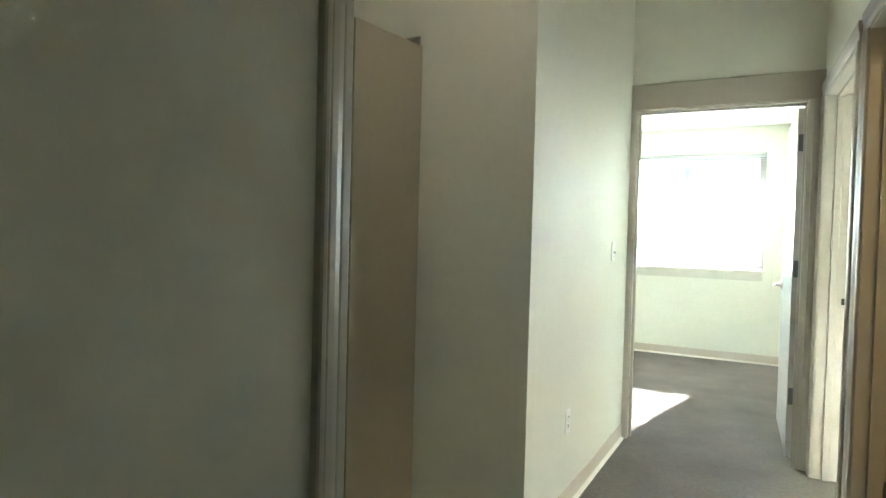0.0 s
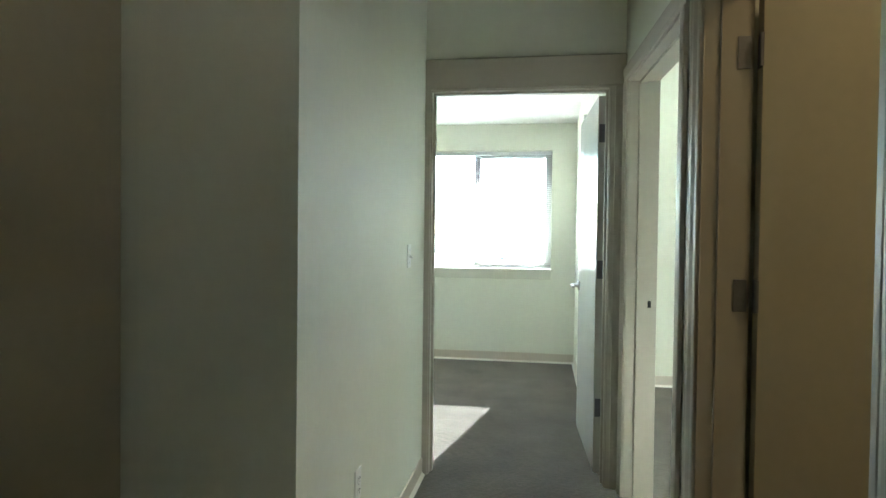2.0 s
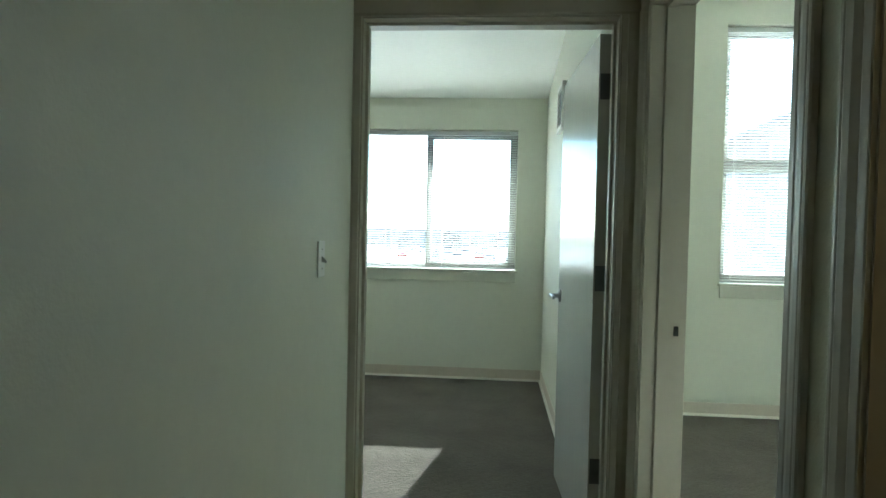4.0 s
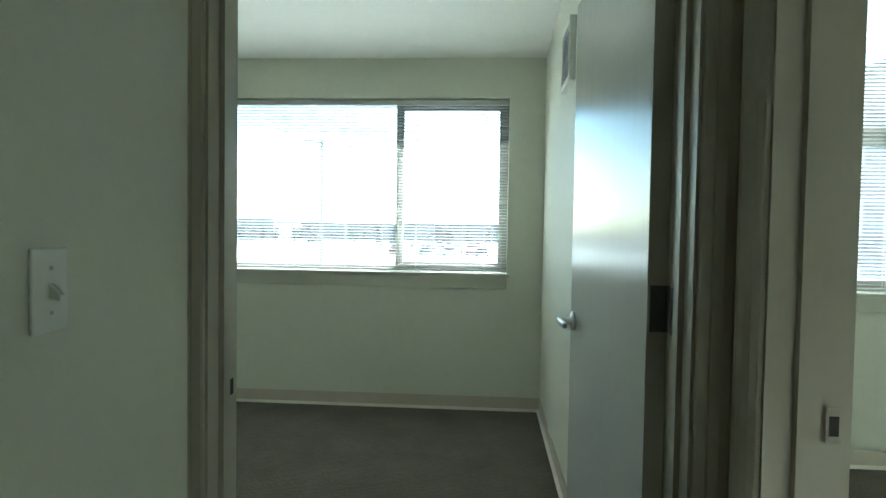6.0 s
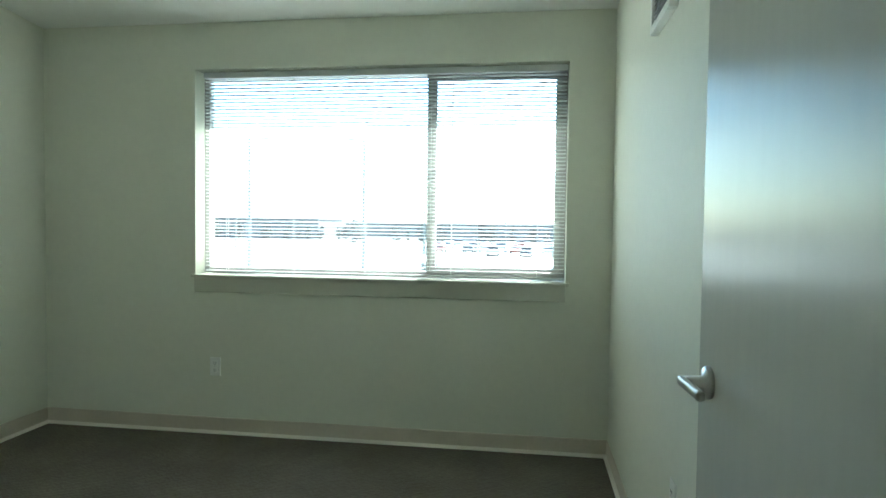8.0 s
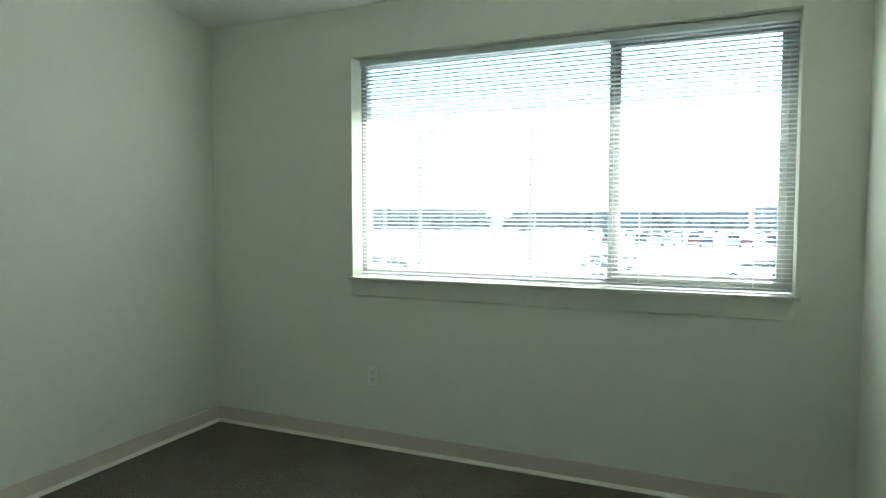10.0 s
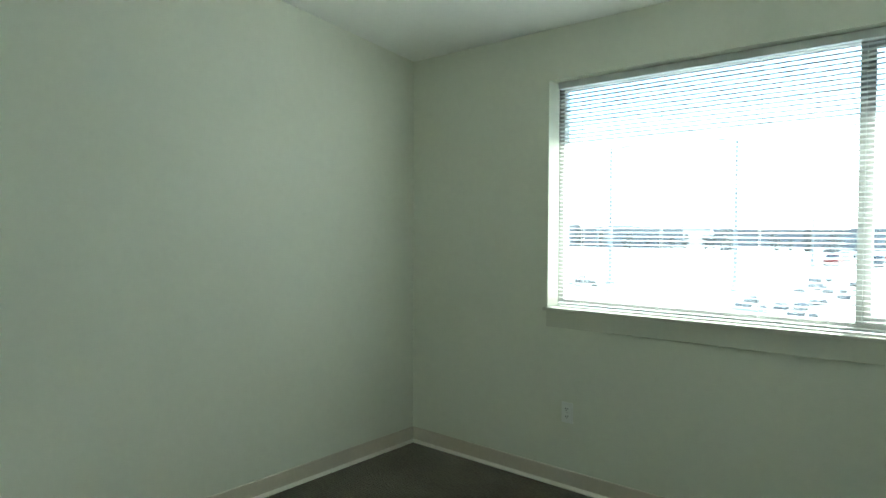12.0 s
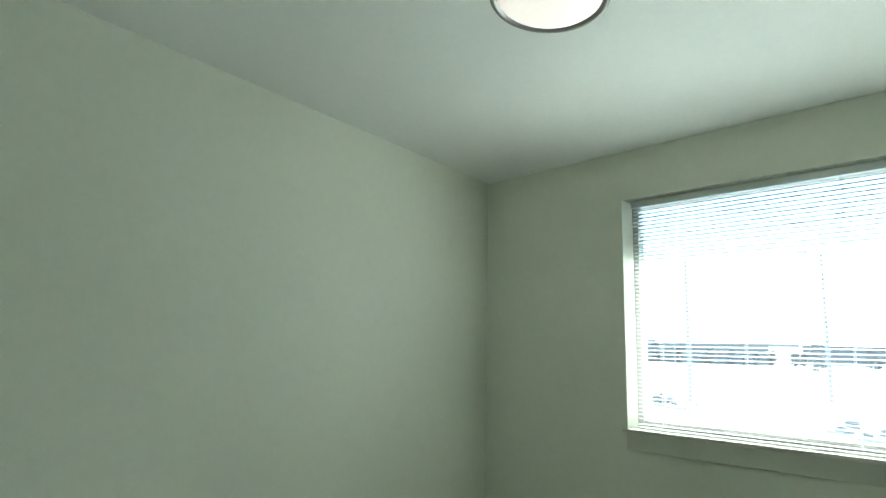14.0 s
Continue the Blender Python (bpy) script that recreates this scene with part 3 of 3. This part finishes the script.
fold = thing("bifold_door", (-1.352, CORNER_Y - 0.005, 0), "tan painted bifold closet door folded open", "bifold door")
fold.rotation_euler.z = radians(-6)
part("panel", boxed(-0.028, -0.43, 0.012, 0.0, -0.01, 2.09, bevel=0.002), DOORB, fold)
part("panel", boxed(-0.060, -0.43, 0.012, -0.031, -0.01, 2.09, bevel=0.002), DOORB, fold)
for z in (0.25, 1.05, 1.85):
    part("hinge", tube(bmesh.new(), (-0.0295, -0.434, z - 0.03), (-0.0295, -0.434, z + 0.03), 0.004, 10), STEEL, fold)
track = tagged(new("trim_closet_track", mesh_of("track", boxed(CL_X0, CORNER_Y + 0.03, CL_H - 0.028, CL_X1, CORNER_Y + 0.065, CL_H), STEEL)), "steel bifold door track under the closet header", "track", kind="structure")


def machine(name, x0, x1, label, washer):
    y0, y1, h = 5.16, 5.82, 0.985
    m = thing(name, ((x0 + x1) / 2, y0, 0), label, name.replace("_", " "))
    w = (x1 - x0) / 2 - 0.004
    part("body", boxed(-w, 0.02, 0.02, w, y1 - y0, h, bevel=0.012), APPL, m)
    part("front_panel", boxed(-w + 0.003, 0.0, 0.09, w - 0.003, 0.02, h - 0.15, bevel=0.006), APPL, m)
    part("kick_plate", boxed(-w + 0.003, 0.004, 0.02, w - 0.003, 0.02, 0.085, bevel=0.004), APPL, m)
    cp = part("control_panel", boxed(-w + 0.003, -0.008, h - 0.145, w - 0.003, 0.02, h - 0.004, bevel=0.008), APPL, m, "white control panel")
    part("dial", lathe(bmesh.new(), [(0.036, 0), (0.034, 0.022), (0.028, 0.026)], (0.0, -0.008, h - 0.075), (0, -1, 0), 32), APPLG, cp)
    if washer:
        for i in range(3):
            for k in range(2):
                part("button", boxed(w - 0.10 + 0.0 * i, -0.011, h - 0.05 - i * 0.022 - 0.03 * k, w - 0.06, -0.008, h - 0.046 - i * 0.022 - 0.03 * k), APPLG, cp)
        for i in range(2):
            part("label_bar", boxed(w - 0.24, -0.0095, h - 0.06 - i * 0.04, w - 0.15, -0.008, h - 0.056 - i * 0.04), APPLG, cp)
        part("drawer_pull", boxed(-w + 0.03, -0.011, h - 0.09, -w + 0.19, -0.008, h - 0.03, bevel=0.001), APPLG, cp)
    else:
        part("button", lathe(bmesh.new(), [(0.012, 0), (0.011, 0.006), (0.004, 0.007)], (-w + 0.06, -0.008, h - 0.045), (0, -1, 0), 20), DARK, cp)
        part("label_bar", boxed(-w + 0.06, -0.0095, h - 0.12, -w + 0.17, -0.008, h - 0.085), APPLG, cp)
    zc = 0.56
    dr = part("porthole_door", lathe(bmesh.new(), [(0.235, 0.0), (0.240, 0.018), (0.225, 0.036), (0.185, 0.042), (0.165, 0.026), (0.16, 0.012)], (0, 0, zc), (0, -1, 0), 56), APPL, m, "white round porthole door")
    part("porthole_glass", lathe(bmesh.new(), [(0.16, 0.013), (0.13, 0.030), (0.07, 0.040), (0.01, 0.042)], (0, 0, zc), (0, -1, 0), 48), DRUMG if washer else APPLG, dr, "dark bulging porthole glass")
    for k in (-0.05, 0.05):
        part("door_hinge", boxed(0.224, -0.034, zc + k - 0.018, 0.250, -0.001, zc + k + 0.018, bevel=0.003), DARK, dr)
    return m


machine("washing_machine", -2.90, -2.215, "white front-loading washing machine with a dark porthole", True)
machine("tumble_dryer", -2.215, -1.53, "white front-loading dryer beside the washer", False)
tagged(new("laundry_worktop", mesh_of("laundry_worktop", boxed(-3.40, 5.30, 0.988, -1.43, 5.895, 1.012, bevel=0.003), COUNTER)), "brown laminate worktop over washer and dryer", "worktop")


def wall_cabinet(x0, x1):
    c = thing("wall_cabinet", ((x0 + x1) / 2, 5.895, 1.43), "dark brown wood wall cabinet above the laundry machines", "cabinet", group="laundry cabinets")
    w = (x1 - x0) / 2 - 0.001
    part("body", boxed(-w, -0.295, 0, w, 0, 0.80), CABW, c)
    for s in (-1, 1):
        d = part("cabinet_door", boxed(min(0.0015 * s, w * s - 0.001 * s), -0.315, 0.004, max(0.0015 * s, w * s - 0.001 * s), -0.296, 0.796, bevel=0.002), CABW, c)
        part("handle", boxed(0.05 * s - 0.006, -0.345, 0.06, 0.05 * s + 0.006, -0.335, 0.17, bevel=0.003), STEEL, d, "steel bar handle")
        for z in (0.075, 0.155):
            part("handle_post", tube(bmesh.new(), (0.05 * s, -0.336, z), (0.05 * s, -0.314, z), 0.004, 8), STEEL, d)


for cx0, cx1 in ((-3.40, -2.90), (-2.90, -2.20), (-2.20, -1.43)):
    wall_cabinet(cx0, cx1)
for cx in (-3.16, -3.07):
    hose = thing("supply_pipe", (cx, 5.86, 1.012), "white plastic supply pipe standing on the worktop", "pipe", group="laundry pipes")
    part("pipe", tube(bmesh.new(), (0, 0, 0), (0, 0, 0.41), 0.018, 14), PLASTIC, hose)
    part("pipe_collar", tube(bmesh.new(), (0, 0, 0), (0, 0, 0.03), 0.024, 14), DARK, hose)

# ---------------------------------------------------------------- outside
G = -3.2
structure("ground", boxed(-2500, 11.5, G - 0.5, 2500, 3500, G), ASPHALT, "asphalt and dry ground reaching the horizon", "ground")
# near strip is unseen, added pale to bounce sunlight onto the bedroom ceiling
structure("pavement", boxed(-170, 11.6, G, 120, 150, G + 0.02), CONC, "pale concrete car park, its unseen near strip added to bounce light", "pavement")

structure("road", boxed(-22, 94, G + 0.02, 70, 150, G + 0.024), ASPHALT, "dark asphalt parking rows", "road")


def planting_bed(outline, label):
    """A raised kerb round dark mulch."""
    b = thing("planting_bed", (*outline[0], G + 0.02), label, "planting bed", group="car park beds")
    x0, y0 = outline[0]
    pts = [(x - x0, y - y0) for x, y in outline]
    part("mulch", prism(bmesh.new(), pts, (0, 0, 0), (0, 0, 0.13), (1, 0, 0), (0, 1, 0)), MULCH, b, "dark bark mulch")
    for (xa, ya), (xb, yb) in zip(pts, pts[1:] + pts[:1]):
        d = Vector((xb - xa, yb - ya, 0)).normalized()
        part("kerb", prism(bmesh.new(), [(-0.08, 0), (0.08, 0), (0.08, 0.16), (-0.08, 0.16)], (xa, ya, 0), (xb, yb, 0), (-d.y, d.x, 0), (0, 0, 1)), CONC, b)
    bm = bmesh.new()
    xs, ys = [p[0] for p in pts], [p[1] for p in pts]
    for k in range(60):
        x, y = random.uniform(min(xs), max(xs)), random.uniform(min(ys), max(ys))
        inside = sum((ya > y) != (yb > y) and x < (xb - xa) * (y - ya) / (yb - ya) + xa for (xa, ya), (xb, yb) in zip(pts, pts[1:] + pts[:1])) % 2
        if inside:
            bmesh.ops.create_icosphere(bm, subdivisions=1, radius=random.uniform(0.15, 0.4), matrix=pose(x, y, 0.25, random.uniform(0, 90)) @ Matrix.Diagonal((1.3, 1, 0.7, 1)))
    part("shrubs", bm, LEAF, b, "low bare shrubs")


planting_bed([(-11.8, 47.0), (-6.5, 42.5), (-5.6, 52.0), (-7.0, 70.0), (-12.6, 77.0), (-10.0, 62.0)], "dark mulched planting bed with a concrete kerb in the car park")
planting_bed([(-33.0, 60.0), (-23.0, 51.5), (-20.5, 53.0), (-30.0, 63.0)], "narrow mulched planting bed beside the drive")


def car(at, turn, paint, label):
    c = thing("parked_car", (*at, G + 0.02), label, "car", group="parked cars")
    c.rotation_euler.z = radians(turn)
    body = [(-2.2, 0.35), (-2.25, 0.75), (-2.1, 0.95), (-1.2, 1.0), (1.1, 0.95), (2.1, 0.82), (2.25, 0.6), (2.2, 0.35)]
    part("body", prism(bmesh.new(), body, (0, -0.88, 0), (0, 0.88, 0), (1, 0, 0), (0, 0, 1)), paint, c)
    cabin = [(-1.75, 0.98), (-1.3, 1.38), (-0.9, 1.46), (0.1, 1.46), (0.5, 1.36), (1.15, 0.96)]
    part("window", prism(bmesh.new(), cabin, (0, -0.78, 0), (0, 0.78, 0), (1, 0, 0), (0, 0, 1)), CARGLASS, c)
    part("roof", prism(bmesh.new(), [(-1.2, 1.44), (-0.9, 1.49), (0.15, 1.49), (0.4, 1.42)], (0, -0.76, 0), (0, 0.76, 0), (1, 0, 0), (0, 0, 1)), paint, c)
    for x in (-1.4, 1.4):
        for y in (-0.8, 0.8):
            wl = part("wheel", tube(bmesh.new(), (x, y - 0.11, 0.33), (x, y + 0.11, 0.33), 0.33, 18), TYRE, c)
            part("rim", tube(bmesh.new(), (x, y - 0.12, 0.33), (x, y + 0.12, 0.33), 0.2, 14), STEEL, wl)
    return c


CAR_LABELS = ["silver saloon car parked on the lot", "dark blue saloon car parked on the lot", "red saloon car parked on the lot", "white saloon car parked on the lot", "dark grey saloon car parked on the lot"]
cars = [car((-6 + 5 * i, 101), 90, CARS[i], CAR_LABELS[i]) for i in range(5)]
car((2.0, 53.5), 197, CARS[3], "white saloon car parked near the building")
car((6.2, 62.0), 20, CARS[4], "dark grey saloon car parked near the building")
for k in range(44):
    row = k // 15
    m = pose(-16 + (k % 15) * 4.6 + random.uniform(-1.2, 1.2), 108 + row * 17 + random.uniform(-0.4, 0.4), G + 0.02, 0, 0, 90 + random.uniform(-3, 3) + 180 * random.randint(0, 1))
    copy_thing(cars[random.randrange(5)], m)


def light_pole(at, h, turn):
    p = thing("light_pole", (*at, G), "tall grey steel car park lamp post", "lamp post", group="car park lamps")
    p.rotation_euler.z = radians(turn)
    part("base", tube(bmesh.new(), (0, 0, 0), (0, 0, 0.7), 0.3, 16), CONC, p)
    part("pole", tube(bmesh.new(), (0, 0, 0.7), (0, 0, h), 0.17, 12, 0.11), GREY, p)
    part("arm", tube(bmesh.new(), (0, 0, h - 0.15), (1.2, 0, h), 0.045, 8), GREY, p)
    part("lamp_head", boxed(0.8, -0.18, h - 0.03, 1.6, 0.18, h + 0.10, bevel=0.03), GREY, p)


for a, h, t in (((-21.0, 50), 10.7, 0), ((-14.5, 58), 11.7, 180), ((-16.5, 100), 7.7, 0), ((-9.5, 112), 7.2, 0), ((-4.5, 108), 8.2, 180), ((6.0, 104), 7.7, 0), ((-52, 110), 8.2, 0)):
    light_pole(a, h, t)


def far_building(at, w, d, h, floors, label, gable=False):
    b = thing("building", (*at, G), label, "building", group="far buildings")
    part("wall", boxed(-w / 2, 0, 0, w / 2, d, h), BRICKF, b)
    if gable:
        part("roof", prism(bmesh.new(), [(-0.6, h), (d / 2, h + d * 0.30), (d + 0.6, h), (d + 0.6, h + 0.25), (d / 2, h + d * 0.30 + 0.3), (-0.6, h + 0.25)], (-w / 2 - 0.5, 0, 0), (w / 2 + 0.5, 0, 0), (0, 1, 0), (0, 0, 1)), ROOFM, b)
    else:
        part("roof", boxed(-w / 2 - 0.2, -0.2, h, w / 2 + 0.2, d + 0.2, h + 0.5), ROOFM, b)
    n = max(2, int(w / 4))
    for f in range(floors):
        for i in range(n):
            x = -w / 2 + (i + 0.5) * w / n
            z = (f + 0.35) * h / floors
            part("window", boxed(x - 0.8, -0.08, z, x + 0.8, 0.02, z + 1.5), FARGLASS, b)


for a, w, d, h, f in (((-90, 190), 50, 25, 5.6, 1), ((-45, 215), 38, 18, 4.8, 1), ((-8, 200), 34, 20, 5.0, 1), ((33, 196), 44, 22, 6.2, 2), ((85, 190), 30, 20, 5.5, 1), ((-140, 210), 40, 20, 7, 2)):
    far_building(a, w, d, h, f, "low flat-roofed tan commercial building beyond the lot")
nb = thing("building", (22.5, 36, G), "neighbouring gabled apartment building with rows of windows", "building")
part("wall", prism(bmesh.new(), [(-11, 0), (11, 0), (11, 9.4), (0, 14.4), (-11, 9.4)], (0, 0, 0), (0, 26, 0), (1, 0, 0), (0, 0, 1)), BRICKF, nb)
for sgn in (-1, 1):
    part("roof", prism(bmesh.new(), [(0, 14.4), (sgn * 11.8, 9.05), (sgn * 11.8, 9.35), (0, 14.75)], (0, -0.7, 0), (0, 26.7, 0), (1, 0, 0), (0, 0, 1)), ROOFM, nb)
for f in range(3):
    for i in range(5):
        w = part("window", boxed(-9.6 + i * 4.2, -0.06, 1.2 + f * 3.2, -7.6 + i * 4.2, 0.02, 2.9 + f * 3.2), CONC, nb)
        part("pane", boxed(-9.5 + i * 4.2, -0.08, 1.3 + f * 3.2, -7.7 + i * 4.2, -0.061, 2.8 + f * 3.2), FARGLASS, w)


def tree(at, h):
    t = thing("tree", (*at, G), "bushy green tree at the edge of the lot", "tree", group="far trees")
    part("trunk", tube(bmesh.new(), (0, 0, 0), (0, 0, h * 0.6), 0.2, 8, 0.08), BARK, t)
    bm = bmesh.new()
    for i in range(40):
        a, r, z = random.uniform(0, 6.28), random.uniform(0, 0.26) * h, random.uniform(0.12, 1.0) * h
        r *= 1.25 - abs(z / h - 0.45)
        bmesh.ops.create_icosphere(bm, subdivisions=1, radius=random.uniform(0.06, 0.13) * h, matrix=pose(r * math.cos(a), r * math.sin(a), z, random.uniform(0, 90), random.uniform(0, 90), 0) @ Matrix.Diagonal((1, 1, random.uniform(0.5, 0.9), 1)))
    for v in bm.verts:
        v.co += Vector((random.uniform(-1, 1), random.uniform(-1, 1), random.uniform(-1, 1))) * 0.025 * h
    part("crown", bm, LEAF, t)
    return t


trees = [tree((-100, 172), 5.4), tree((-84, 176), 4.4)]
for k in range(100):
    copy_thing(trees[k % 2], pose(-185 + k * 3.4 + random.uniform(-3, 3), random.uniform(150, 187), G, 0, 0, random.uniform(0, 360)) @ Matrix.Scale(random.uniform(1.0, 1.5) if k < 28 else random.uniform(0.6, 1.0), 4))

tower = thing("water_tower", (31.0, 255, G), "pale far water tower on thin legs", "water tower")
part("tank", lathe(bmesh.new(), [(0.2, 9.0), (2.0, 9.4), (2.3, 10.2), (2.3, 12.4), (0.3, 13.4)], (0, 0, 0), n=20), CONC, tower)
for k in range(4):
    part("leg", tube(bmesh.new(), (1.7 * math.cos(k * 1.571 + 0.5), 1.7 * math.sin(k * 1.571 + 0.5), 0), (1.5 * math.cos(k * 1.571 + 0.5), 1.5 * math.sin(k * 1.571 + 0.5), 9.6), 0.16, 8), GREY, tower)

bm = bmesh.new()
cols = []
for i in range(81):
    x = -1600 + i * 40
    zt = 9 + 12 * noise.noise(Vector((x * 0.003, 3.1, 0))) + 4 * noise.noise(Vector((x * 0.013, 7.7, 0)))
    cols.append([bm.verts.new((x, 900, G)), bm.verts.new((x, 1000, G + zt * 0.7)), bm.verts.new((x, 1150, G + zt)), bm.verts.new((x, 1500, G))])
for c0, c1 in zip(cols, cols[1:]):
    for k in range(3):
        bm.faces.new((c0[k], c1[k], c1[k + 1], c0[k + 1])).smooth = True
structure("backdrop", bm, HILL, "low wooded hills on the horizon", "hills")
